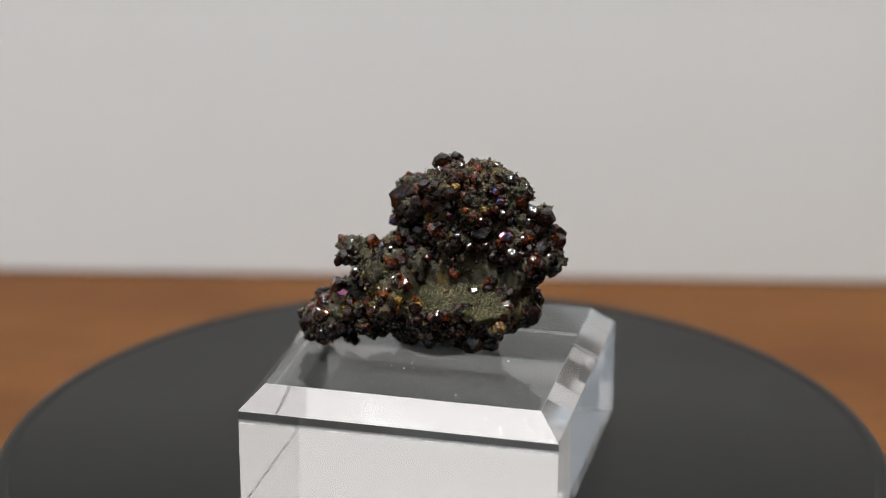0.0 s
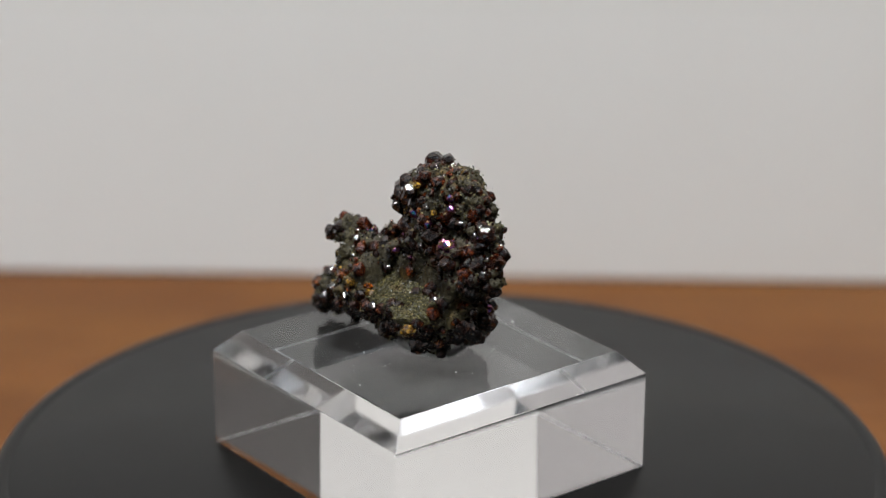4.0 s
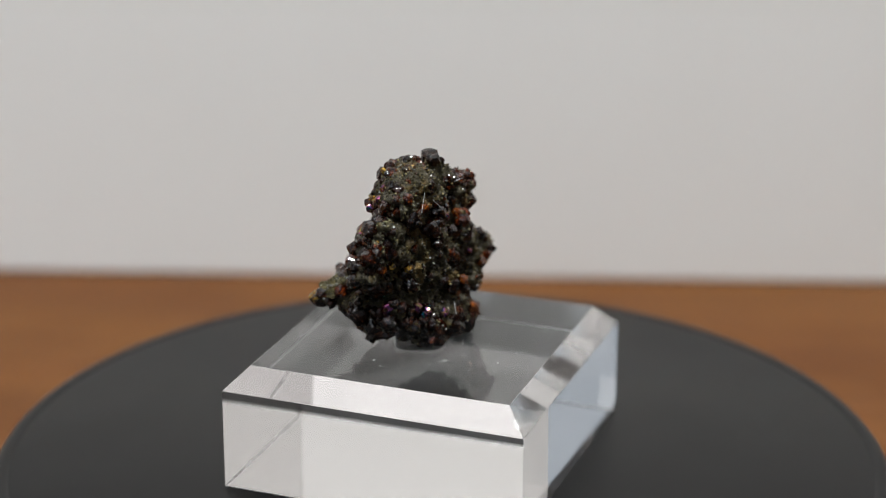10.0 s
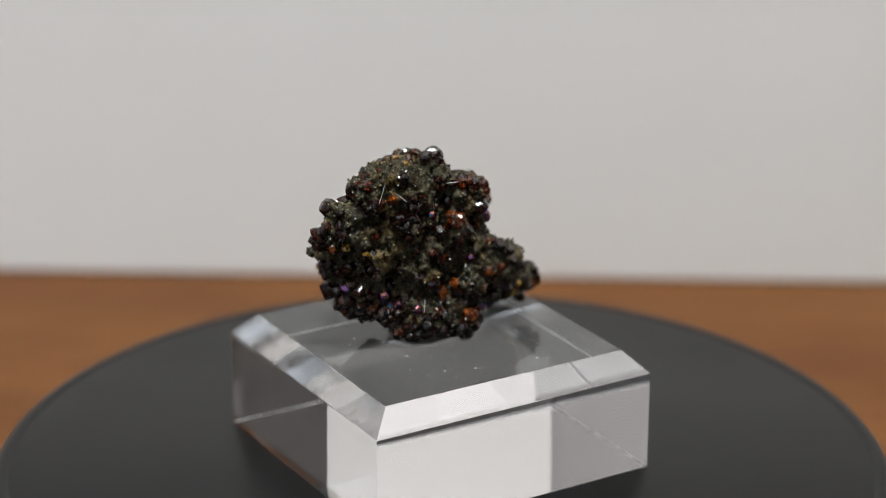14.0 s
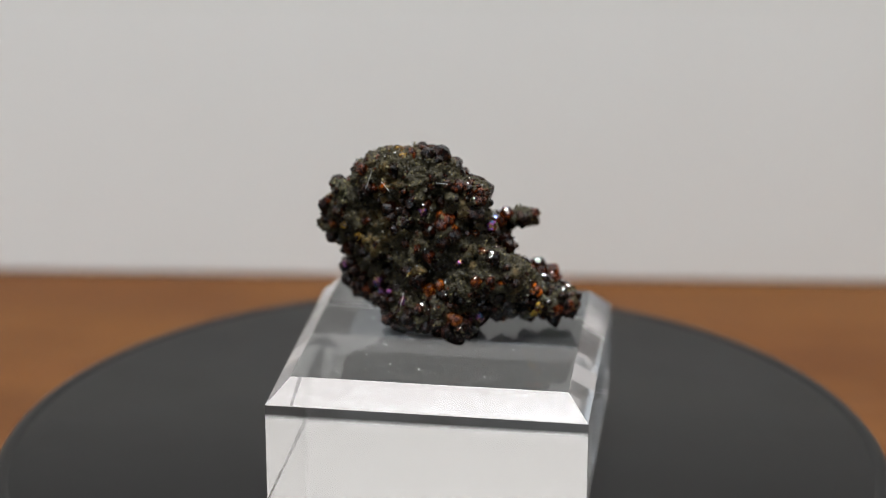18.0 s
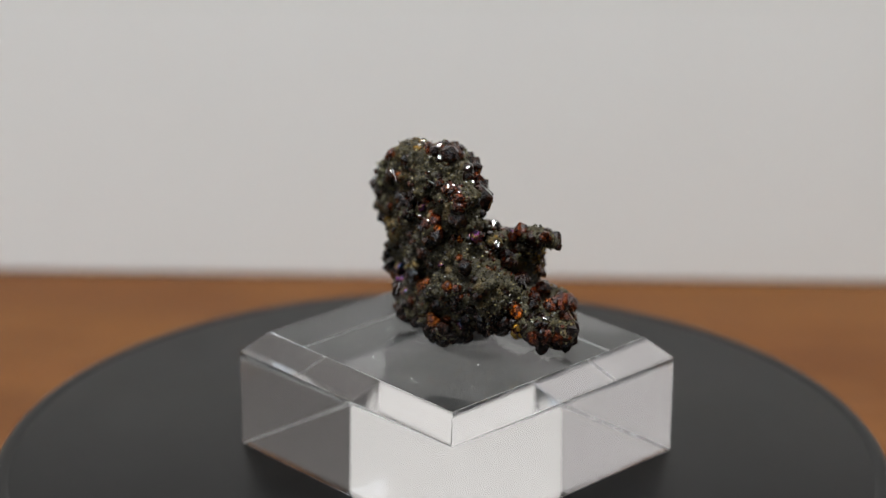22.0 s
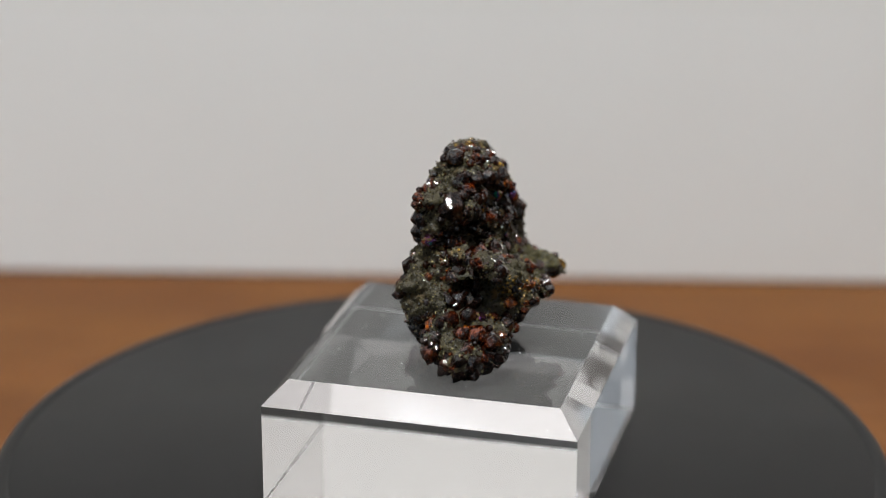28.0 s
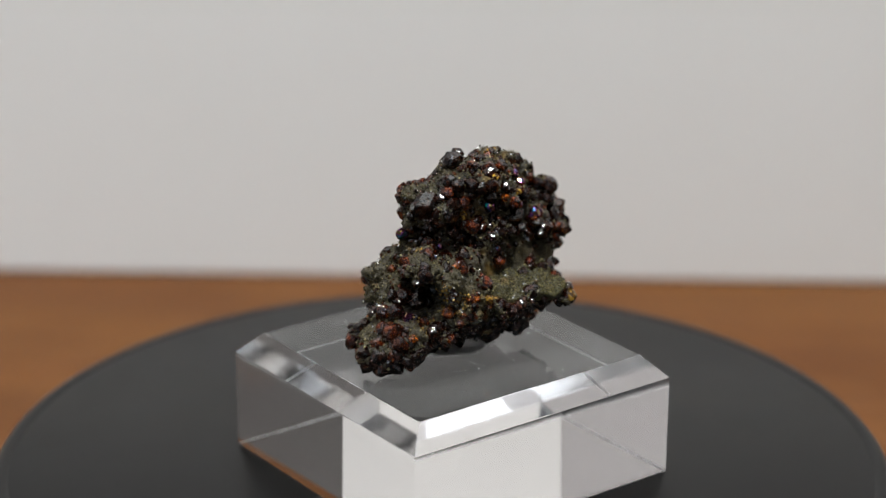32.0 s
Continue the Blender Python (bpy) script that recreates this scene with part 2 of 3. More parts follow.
# ---------------------------------------------------------------- acrylic block
BLOCK = (0.477, 2.721)     # its centre on the platter at no turn, mm


def build_block():
    hx, hy, top, inset, drop = 25.0, 24.85, 20.1, 3.41, 3.52
    bm = bmesh.new()
    rings = [(hx, hy, 0.05), (hx, hy, top - drop), (hx - inset, hy - inset, top)]
    rows = [[bm.verts.new((sx * x * MM, sy * y * MM, z * MM)) for sx, sy in ((-1, -1), (1, -1), (1, 1), (-1, 1))] for x, y, z in rings]
    bm.faces.new(rows[0][::-1])
    bm.faces.new(rows[2])
    for a, b in zip(rows, rows[1:]):
        for i in range(4):
            bm.faces.new((a[i], a[(i + 1) % 4], b[(i + 1) % 4], b[i]))
    low = [e for e in bm.edges if max(v.co.z for v in e.verts) < 0.1 * MM]
    rest = [e for e in bm.edges if e not in low]
    bmesh.ops.bevel(bm, geom=low, offset=0.16 * MM, segments=1, affect="EDGES", profile=0.5)
    bmesh.ops.bevel(bm, geom=[e for e in rest if e.is_valid], offset=0.07 * MM, segments=2, affect="EDGES", profile=0.5)
    bm.normal_update()
    for f in bm.faces:
        if 0.2 < f.normal.z < 0.95 and f.calc_area() > 20 * MM * MM:
            f.material_index = 1
        elif f.normal.z > 0.99:
            f.material_index = 2
        elif -0.9 < f.normal.z < -0.3:
            f.material_index = 3
    ob = new("display_block", mesh_of("display_block", bm, M_ACRYLIC))
    ob.data.materials.append(M_SAWN)
    ob.data.materials.append(M_DUSTY)
    ob.data.materials.append(M_FROST)
    # scratches and dust on the top
    rng = random.Random(4)
    for k in range(18):
        m = pose(rng.gauss(-2, 9) * MM, rng.gauss(-4, 9) * MM, (top + 0.004) * MM, 0, 0, rng.choice((20, 110)) + rng.uniform(-25, 25))
        bm = box(-rng.uniform(0.3, 1.3) * MM, rng.uniform(0.3, 1.3) * MM, -0.018 * MM, 0.018 * MM, -0.004 * MM, 0.006 * MM)
        part("scratch", bm, M_SCRATCH, ob, "fine white scratch").matrix_basis = m
    for k in range(34):
        bm = bmesh.new()
        bmesh.ops.create_icosphere(bm, subdivisions=1, radius=(0.05 + 0.14 * rng.random() ** 2) * MM)
        part("dust_speck", bm, M_SCRATCH, ob, "pale speck of dust").matrix_basis = pose(rng.uniform(-19, 19) * MM, rng.uniform(-19, 19) * MM, (top + 0.03) * MM)
    return tagged(ob, "clear acrylic display block with sloping top edges, on the turntable", "display stand")


# ---------------------------------------------------------------- mineral specimen
def lumps(bm, *balls):
    for x, y, z, r in balls:
        bmesh.ops.create_icosphere(bm, subdivisions=2, radius=r, matrix=Matrix.Translation((x, y, z)))


def slabs(bm, *flats):
    for x, y, z, a, b, c, rx, ry, rz in flats:
        bmesh.ops.create_icosphere(bm, subdivisions=2, radius=1.0, matrix=pose(x, y, z, rx, ry, rz) @ Matrix.Diagonal((a, b, c, 1)))


def rock_mesh():
    """The rough body of the specimen, millimetres in the turntable's space."""
    rock = bmesh.new()
    lumps(rock, (-2, 5.5, 30, 6.9), (4, 5.5, 30, 6.6), (3, 3.5, 29.5, 6.8), (-1, 1.5, 36.5, 4.5), (9.5, 1.5, 29.5, 4), (-5.5, 5.5, 30, 6.7), (4.5, 0.5, 35.5, 3.6), (-5.5, 4, 37.5, 5.4), (6, 0, 32, 4.3), (4, 9.5, 30.5, 5.3), (6.5, 9, 35.5, 2.2), (11, 2.5, 30, 3.3), (-4.5, 2.5, 34, 4.6), (8, -1, 33, 2.5), (10.5, -0.5, 30.5, 2.9), (10.9, -1.4, 32.6, 2.3), (1, 2, 35, 4.9), (3, -2, 30, 2.6))  # core
    lumps(rock, (-8, 4.1, 40, 4.5), (-12.4, 2.6, 46.2, 2.3), (-16.6, 3.2, 43.0, 1.7), (-9.5, 3.5, 44, 3.6), (-13, 4, 39, 3.5), (-14.5, 3.5, 42.5, 2.2), (-17.5, 4.5, 39, 1.8))  # shoulder
    lumps(rock, (-4, 3, 45, 4.6), (1.5, 1.5, 43.5, 3.7), (-6, 3.5, 45.5, 4.5), (3.5, 1, 43.5, 3.4), (0.5, 1.5, 40, 4), (-2.5, 3, 41, 4.7), (-1, 3, 45.5, 3.9), (-9, 2.5, 48.4, 2.4), (-3, 4, 47.1, 3.7), (-5.5, 2.8, 47.8, 3.0), (-2.2, 1.2, 49.4, 1.2), (-11, 2.6, 47.6, 2.2))  # tower
    lumps(rock, (-10, 5.5, 30, 4.9), (-11, 4.5, 36.5, 4.3), (-16.5, 5.5, 36.5, 2.6), (-13.5, 5.5, 29.5, 2.9), (-15, 5.5, 34, 2.1), (-12, 8, 29.5, 3.2), (-7, 7, 28.5, 5), (-9, 4, 37, 4.8))  # flank
    lumps(rock, (3.5, 12, 32, 4), (-0.5, 11.5, 30.5, 3.9), (6.8, 10.5, 28.5, 3.0), (-10, 11, 30, 2.9), (-4, 10, 29.5, 4.3), (-6, 13, 30, 2.2), (-2.5, 13.5, 31, 2.7), (11.5, 11, 27.5, 1.9))  # plate
    lumps(rock, (11.5, 7, 27, 3.7), (-2.5, 2, 26.5, 5.1), (2.5, 0.5, 25, 4), (-4.5, 0.5, 26, 3.9), (-0.5, -0.5, 25.5, 3.7), (-4.2, -1.0, 25.4, 3.3), (-6.2, -0.6, 24.6, 2.6), (8.5, 6.0, 26.8, 3.8), (0, 1.5, 25.5, 4.6))  # keel
    lumps(rock, (14.5, 9.5, 26.5, 3.1), (14, 5, 27, 3.2), (17, 8.5, 24.5, 2.7), (17, 6, 25.5, 2.4))  # foot
    slabs(rock, (-16, 8.1, 30.8, 0.7, 1.7, 1.9, -21, 10, -28), (-12.3, 0.3, 34.8, 0.4, 2.1, 2.3, 41, 12, -117), (-18.7, 5.7, 37, 1.4, 2, 2.3, -74, -28, -8))  # flank
    slabs(rock, (14.8, 12.7, 26.5, 1, 2.3, 2.9, 17, -3, -103), (12.9, 7.2, 22.7, 0.4, 1.8, 1.9, 147, -85, 13), (17.8, 2.9, 26.2, 1, 1.7, 2.4, 110, 8, -56), (19.4, 8, 24.5, 1.2, 2.2, 2.3, -168, 18, 9))  # foot
    slabs(rock, (-3.9, -3.1, 24.1, 0.6, 2, 2.3, -156, -25, 74), (-8.6, 8.8, 24.1, 0.5, 2.3, 2.6, 48, -60, -49), (10.2, 0.9, 25, 0.4, 1.8, 2.3, 47, -59, 126), (-9.8, 0.6, 25.7, 0.8, 1.8, 2.5, 42, -32, 42), (4.2, 5.4, 22.3, 0.4, 2, 2.1, 156, -70, -117), (3.1, -2.8, 22.8, 0.9, 2.3, 2.6, 11, 40, -71), (-3.8, 3.9, 21.6, 0.4, 1.9, 2.3, 169, -71, -45), (-14.5, 3, 27.9, 0.8, 2.1, 2.6, -12, 29, -142))  # keel
    slabs(rock, (10.6, 5.9, 34.1, 0.6, 1.3, 1.7, 76, -31, 19), (7, 4.8, 37.5, 0.6, 1.3, 1.7, -107, 58, -177), (2.6, -3.6, 30.8, 0.5, 1.8, 2.1, 151, -4, -109), (9, -2.7, 29.5, 0.4, 1.7, 2, 119, 27, -76), (-4.1, -2.6, 32.3, 0.4, 2, 2.1, -173, -3, 79), (1.5, 9.2, 37, 0.6, 1.8, 1.9, -12, 61, -78), (8.0, -2.2, 35.3, 0.7, 1.7, 2.3, 75, -43, -61))  # core
    slabs(rock, (-7.2, 8.4, 45.1, 0.5, 1.6, 2, 91, 15, -80), (0.7, -3.2, 39.3, 0.4, 1.7, 2.2, 178, -6, -90), (-7.4, 0.9, 49.5, 0.9, 1.9, 2.5, 21, -52, -99), (-12.7, 1.7, 46, 1.1, 1.9, 2.4, -30, 18, 34), (3.3, 5.5, 44.2, 0.6, 1.8, 2, 104, -9, 60), (-3.9, 9.0, 40, 0.7, 1.5, 1.7, 41, -12, 77), (-3.3, 6.3, 49.3, 0.5, 1.9, 2.1, -29, -52, 73), (-0.4, -0.2, 48.1, 0.6, 1.9, 2.2, -21, -40, -73), (5.3, -1.1, 45.3, 1.1, 1.9, 2.2, 83, 39, 132), (6.4, 0.1, 40.6, 0.9, 1.3, 1.6, -64, 15, -19))  # tower
    slabs(rock, (-12.8, 8.6, 39.9, 0.4, 1.7, 2.2, -11, 20, -64), (-6.6, -1.7, 40.5, 0.4, 2, 2.3, 15, -5, -105), (-17.2, 3.2, 41.3, 1, 1.6, 2, 46, -28, -134))  # shoulder
    slabs(rock, (-0.4, 15.9, 32.6, 1, 2, 2.2, 1, 19, -84), (-0.2, 11, 24.8, 0.4, 1.8, 2.2, 108, -57, -95), (-7.1, 13.9, 30.6, 0.9, 1.9, 2.2, 162, -16, -82), (7.9, 12.6, 35.5, 1.2, 1.6, 2.1, 65, 23, -120), (8.9, 12.4, 26.1, 0.8, 1.6, 2.2, 146, -43, -97), (6, 15.3, 30.5, 0.5, 1.9, 2.4, 72, 13, 71), (-8.7, 9.7, 35.2, 0.7, 1.8, 2, 87, 25, -74), (-12.8, 15.6, 29.8, 1.4, 2.2, 0.8, -15, 0, -20), (-12.2, 12.5, 30.1, 1.2, 1.5, 2, 92, -6, -40))  # plate
    slabs(rock, (12.2, 11.5, 37.0, 1.6, 1.3, 0.6, -20, -10, 30), (11.6, 9.9, 38.2, 1, 1.9, 2.1, 110, -69, 148))  # wing
    slabs(rock, (10.8, 9.8, 37.8, 4.0, 2.3, 0.6, -20, -14, 0), (5, 11, 34.2, 4, 4, 1.2, -25, -12, 0))  # the thin plate of the wing
    slabs(rock, (-12.6, 8.4, 36.0, 4.6, 2.2, 0.8, -12, 0, 8))  # the narrow ledge on the flank
    me = bpy.data.meshes.new("rough_body")
    rock.to_mesh(me)
    rock.free()
    ob = new("rough_body", me)
    rm = ob.modifiers.new("voxels", "REMESH")
    rm.mode, rm.voxel_size = "VOXEL", 0.3
    bpy.context.view_layer.update()
    whole = bpy.data.meshes.new_from_object(ob.evaluated_get(bpy.context.evaluated_depsgraph_get()))
    bpy.data.objects.remove(ob)
    bm = bmesh.new()
    bm.from_mesh(whole)
    for _ in range(12):
        bmesh.ops.smooth_vert(bm, verts=bm.verts, factor=0.5, use_axis_x=True, use_axis_y=True, use_axis_z=True)
    bm.normal_update()
    facets = Euler((0.6, 0.9, 0.3)).to_matrix()
    for v in bm.verts:
        n = 0.7 * noise.fractal(v.co * 0.55, 0.8, 2.1, 4) + 0.15 * noise.noise(v.co * 3.6)
        n += 0.30 * (0.5 - noise.voronoi(v.co * 0.62)[0][0]) + 0.35 * (0.5 - noise.voronoi(v.co * 1.4)[0][0])
        n += 0.32 * (noise.cell(facets @ v.co * 0.85) - 0.5) + 0.18 * (noise.cell(facets @ v.co * 1.9) - 0.5)
        if v.normal.x < -0.25 and v.normal.z < 0.5:
            n += 0.9 * (noise.cell(Vector((v.co.x * 0.5, v.co.y * 0.62, v.co.z * 0.16))) - 0.5)
        v.co += v.normal * (n + 0.60)
        v.co.z = max(v.co.z, 20.15)
        x, y, z = v.co
        if -15.5 < x < 1.5 and y > 9.2 and z < 36.5:
            v.co.z = min(z, 32.5 - 0.41 * (y - 9.6) + 0.5 * max(0, abs(x + 7) - 7))
    # a hollow under the wing, open towards the foot
    for v in bm.verts:
        b, c = (v.co.y - 8.2) / 4.4, (v.co.z - 32.5 + 0.12 * (v.co.y - 8.2)) / 2.4
        r = b * b + c * c + 0.5 * noise.noise(v.co * 0.35) + 0.25 * noise.noise(v.co * 0.9)
        if r < 1 and v.co.x > 0:
            v.co.x = min(v.co.x, 13.0 - 7.0 * math.sqrt(1 - max(r, 0)) + 0.8 * noise.noise(v.co * 0.8))
    ledge = [v for v in bm.verts if -16.5 < v.co.x < 2.5 and v.co.y > 8 and 29 < v.co.z < 38]
    for _ in range(12):
        bmesh.ops.smooth_vert(bm, verts=ledge, factor=0.5, use_axis_x=True, use_axis_y=True, use_axis_z=True)
    for v in ledge:
        v.co += Vector((0.3 * noise.noise(v.co * 1.1), 0.5 * noise.noise(v.co * 1.3 + Vector((7, 0, 0))), 0.2 * noise.noise(v.co * 1.7)))
    bm.normal_update()
    return bm


def crystal_mesh(seed, material):
    """A garnet: a dodecahedron whose edges are cut by a trapezohedron, of unit size, with uneven faces."""
    rng = random.Random(seed)
    bm = bmesh.new()
    bmesh.ops.create_cube(bm, size=3.0)
    planes = []
    for i, j in ((0, 1), (0, 2), (1, 2)):
        for a in (-1, 1):
            for b in (-1, 1):
                v = [0, 0, 0]
                v[i], v[j] = a, b
                planes.append((Vector(v).normalized(), 0.86 + 0.14 * rng.random()))
    for k in range(3):
        for s in range(8):
            v = [1 if s & 1 else -1, 1 if s & 2 else -1, 1 if s & 4 else -1]
            v[k] *= 2
            planes.append((Vector(v).normalized(), 0.90 + 0.15 * rng.random()))
    for n, d in planes:
        cut = bmesh.ops.bisect_plane(bm, geom=bm.verts[:] + bm.edges[:] + bm.faces[:], plane_co=n * d, plane_no=n, clear_outer=True)
        rim = [e for e in cut["geom_cut"] if isinstance(e, bmesh.types.BMEdge)]
        if len(rim) > 2:
            bmesh.ops.contextual_create(bm, geom=rim)
    bmesh.ops.recalc_face_normals(bm, faces=bm.faces)
    return mesh_of("crystal", bm, material)


def build_specimen():
    rock = rock_mesh()
    spots = [(v.co.copy(), v.normal.copy()) for v in rock.verts]
    centre = Vector((*BLOCK, 20.1))
    thing = tagged(new("mineral_specimen"), "dark garnet crystal cluster on grey-green rock, on a clear block", "mineral specimen")
    for v in rock.verts:
        v.co = (v.co - centre) * MM
    part("matrix", rock, M_DRUSE, thing, "rough grey-green rock matrix sparkling with fine druse", smooth=True)

    kinds = {"dark": M_DARK, "red": M_RED, "orange": M_ORANGE, "yellow": M_YELLOW, "film": M_FILM}
    shapes = {k: [crystal_mesh(10 * i + j, m) for j in range(5)] for i, (k, m) in enumerate(kinds.items())}
    rng = random.Random(7)
    taken = []

    tree = kdtree.KDTree(len(spots))
    for i, (p, n) in enumerate(spots):
        tree.insert(p, i)
    tree.balance()

    def crystal(p, size, kind):
        co, i, gap = tree.find(p)
        n = spots[i][1]
        depth = (Vector(p) - co).dot(n)
        if gap > 0.4 * size and depth > 0:
            p = co
        elif depth < -0.15 * size:
            p = Vector(p) - n * (0.15 * size + depth)
        if kind in ("red", "orange", "yellow"):
            p = Vector(p) - n * (0.28 * size)
        elif kind == "dark" and n.y < -0.35 and n.z > -0.35:
            p = Vector(p) - n * (0.5 * size)
        ob = new("crystal", rng.choice(shapes[kind]))
        turn = Euler([rng.uniform(0, 6.28) for _ in range(3)]).to_matrix().to_4x4()
        ob.matrix_basis = Matrix.Translation((Vector(p) - centre) * MM) @ turn @ Matrix.Diagonal((size * MM * rng.uniform(0.75, 1.2), size * MM, size * MM * rng.uniform(0.8, 1.25), 1))
        ob.parent = thing
        taken.append((Vector(p), size))
        return ob

    def garnets(kind, *rows):
        for x, y, z, size in rows:
            n = spots[tree.find((x, y, z))[1]][1]
            if not (kind == "dark" and size < 1.15 and n.y < -0.3 and n.z > -0.35):
                crystal((x, y, z), size, kind)

    def shining(kind, *rows):
        """Crystals with one face tilted up towards the given bearing, which flash under the lamp."""
        for x, y, z, size, bearing in rows:
            up = pose(0, 0, 0, 0, 0, bearing) @ pose(0, 0, 0, 0, -48, 0)
            ob = crystal((x, y, z), size, kind)
            turn = up @ pose(0, 0, 0, rng.uniform(0, 360), 0, 0) @ pose(0, 0, 0, 0, 0, -45)
            ob.matrix_basis = Matrix.Translation(ob.matrix_basis.translation) @ turn @ Matrix.Scale(size * MM, 4)

    # the crystals that stand out
    shining("dark", (5.2, 2.7, 44.4, 2.4, 55), (1.4, 5.9, 47.9, 1.1, 91), (-3.2, 8.7, 47.8, 1.15, 134), (-6, 9.2, 47.3, 0.8, 168), (-2.2, 6.1, 50.5, 0.8, 168), (-1.5, 16.6, 33.1, 0.7, 91), (-5, 10.2, 41.5, 0.7, 91), (-17.2, 7.3, 31.7, 0.7, 125), (7.7, 1.9, 43.4, 0.7, -27), (16.7, 8.4, 28.7, 0.7, -27), (12.1, -2.5, 32.9, 0.7, -27), (19.2, 2.1, 27.6, 0.7, 11), (16.2, 12.3, 28.8, 0.7, 11), (-1.4, 16.1, 28.8, 0.7, 91), (17.6, 3.8, 28.5, 0.7, -105), (10.2, -3.9, 34.6, 0.7, -27))
    shining("dark", (20.1, 2.9, 26.9, 0.7, -27), (19.2, 5.2, 22.9, 0.7, 11), (7.4, 14.2, 27.2, 0.6, 91), (3.8, 13.9, 26.7, 0.6, 125), (-9.2, 4.9, 49, 0.6, 168), (-7.7, -2.8, 26.9, 0.6, -153), (-6.9, -2.6, 26.8, 0.6, -105), (18.8, 2.7, 24.9, 0.6, -66), (-2.1, 9.8, 40.3, 0.6, 41), (15.4, 11.5, 29.7, 0.6, 41), (16, 10.6, 29.5, 0.6, 41), (-6.8, 7.4, 48, 0.5, 91), (-13.4, 8.7, 34.2, 0.5, 125), (2.6, -2.8, 44.7, 0.5, -105), (17.8, 9.9, 27.5, 0.5, 11), (-3.1, 8.3, 41.2, 0.5, 41))
    garnets("dark", (-7.6, 10.3, 24.5, 1.6), (-0.5, 1.9, 50.7, 1.4), (-16.8, 7.4, 28.9, 1.4), (17.2, 11.8, 23.2, 1.3), (15.9, 12.9, 24.6, 1.3), (-15.4, 4.3, 44.4, 1.2), (-10.2, 9.9, 25, 1.2), (-16, 5.7, 26.5, 1.2), (-5, -3.8, 25.9, 1.2), (-2.4, -3.2, 39.2, 1.2), (8.5, -4.2, 35.8, 1.2), (20.4, 7.8, 25.4, 1.2), (-0.5, 7.3, 48, 1.2), (20, 7.8, 23, 1.2), (18.9, 9.9, 22.8, 1.2), (-3.4, 8.5, 46.2, 1.1), (-17, 5.4, 29.9, 1.1), (10, -4.7, 31.5, 1.1), (-13.1, 2.7, 25.1, 1.1), (2.3, 3.8, 48.7, 1.1))
    garnets("dark", (17.7, 4.9, 22.5, 1.1), (2.9, 5.9, 40.5, 1.1), (-4.6, -1.5, 46.5, 1.1), (11.5, 14.3, 28.4, 1.1), (-11.3, 10.4, 38.1, 1.1), (-17.7, 8.1, 37.4, 1.1), (11.9, 12.5, 37.4, 0.6), (-19.8, 6.7, 36.5, 1), (-9, 9.4, 39.7, 1), (-11.8, 5.9, 44.3, 1), (-12.5, 13.8, 29.2, 1), (-6.2, -2.4, 35, 1), (-6.7, -1.9, 22.7, 1), (-2.2, -3.7, 23.2, 1), (-16.2, 4.1, 27.9, 1), (-19.6, 3.3, 40.8, 1), (-14.3, 1.4, 30.4, 1), (10.8, -1.7, 26.2, 1), (8, 14.2, 31.4, 1), (-6.6, 10.3, 39.8, 0.9))
    garnets("dark", (-1.1, 7.6, 42.5, 0.9), (4.9, 3.6, 40.1, 0.9), (-14.6, 4.1, 46.5, 0.9), (8.3, -2.7, 26.8, 0.9), (12.1, -3.9, 31.8, 0.9), (-3.9, 4.5, 51, 0.8), (16.3, 4, 29.5, 0.8), (14.3, 13.7, 26, 0.7), (-11.9, 0.9, 49.5, 0.7))
    garnets("red", (16.9, 10.1, 28.4, 1.6), (-19.9, 4.9, 40.4, 1.5), (-5.2, 11.5, 33.8, 1.4), (15.5, 5.5, 29.9, 1.4), (4.1, 10.3, 36.9, 1.2), (17.2, 7.5, 29.6, 1.2), (4.5, -1.9, 45.4, 1.2), (17, 12.4, 27.5, 1.2), (20, 3.4, 25.6, 1.2), (14.9, 9.3, 39.4, 0.75), (-6.3, 6.5, 49.6, 1.1), (-3.4, 11.6, 33.9, 1.1), (-15, 6, 40.9, 1.1), (-12.1, 2.7, 48.7, 1.1), (-16.5, 8.7, 38.8, 1.1), (19, 8.8, 26.7, 1.1), (5.8, 4.9, 37.9, 1), (-2.6, 17, 32.5, 1), (1.9, 15.4, 35, 1), (-4, 16.1, 33.5, 1))
    garnets("red", (-5.2, 1.6, 50.5, 1), (2.4, -1.5, 47.3, 1), (-9.4, 13.2, 33.3, 1), (12.1, 11.5, 29.6, 0.9), (1.6, 9.5, 36, 0.9), (-13.1, 0.8, 48.1, 0.9), (-18.7, 3.7, 39.1, 0.9), (6.3, -2.4, 46, 0.9), (-11.1, 0, 44.9, 0.9), (-15.3, 7.7, 32.5, 0.8), (-4.5, 14.6, 33.2, 0.8), (-2, 4.8, 51, 0.8), (1.5, -2.5, 46.9, 0.8), (-16.2, 3.2, 33.8, 0.8), (-0.6, 4.5, 50, 0.8), (4.2, -1.6, 46.9, 0.8), (13.6, 6.3, 30.5, 0.8), (18.7, 11.6, 25.1, 0.7), (-16.5, 8.6, 36.5, 0.7))
    garnets("red", (7.8, 15.3, 29.3, 0.7), (-3.3, 3, 51.1, 0.7), (-6.5, -1.5, 45.1, 0.7), (8.6, -5.1, 32.3, 0.7), (-5.5, -2.1, 36.3, 0.7), (-1.6, -3.3, 28, 0.7), (4.1, -1.8, 38.9, 0.7), (-3.1, -4.1, 26.6, 0.7), (-13.6, 9.2, 32.8, 0.7), (-3.4, -2.8, 36.4, 0.7), (6.7, -2.7, 45.1, 0.7))
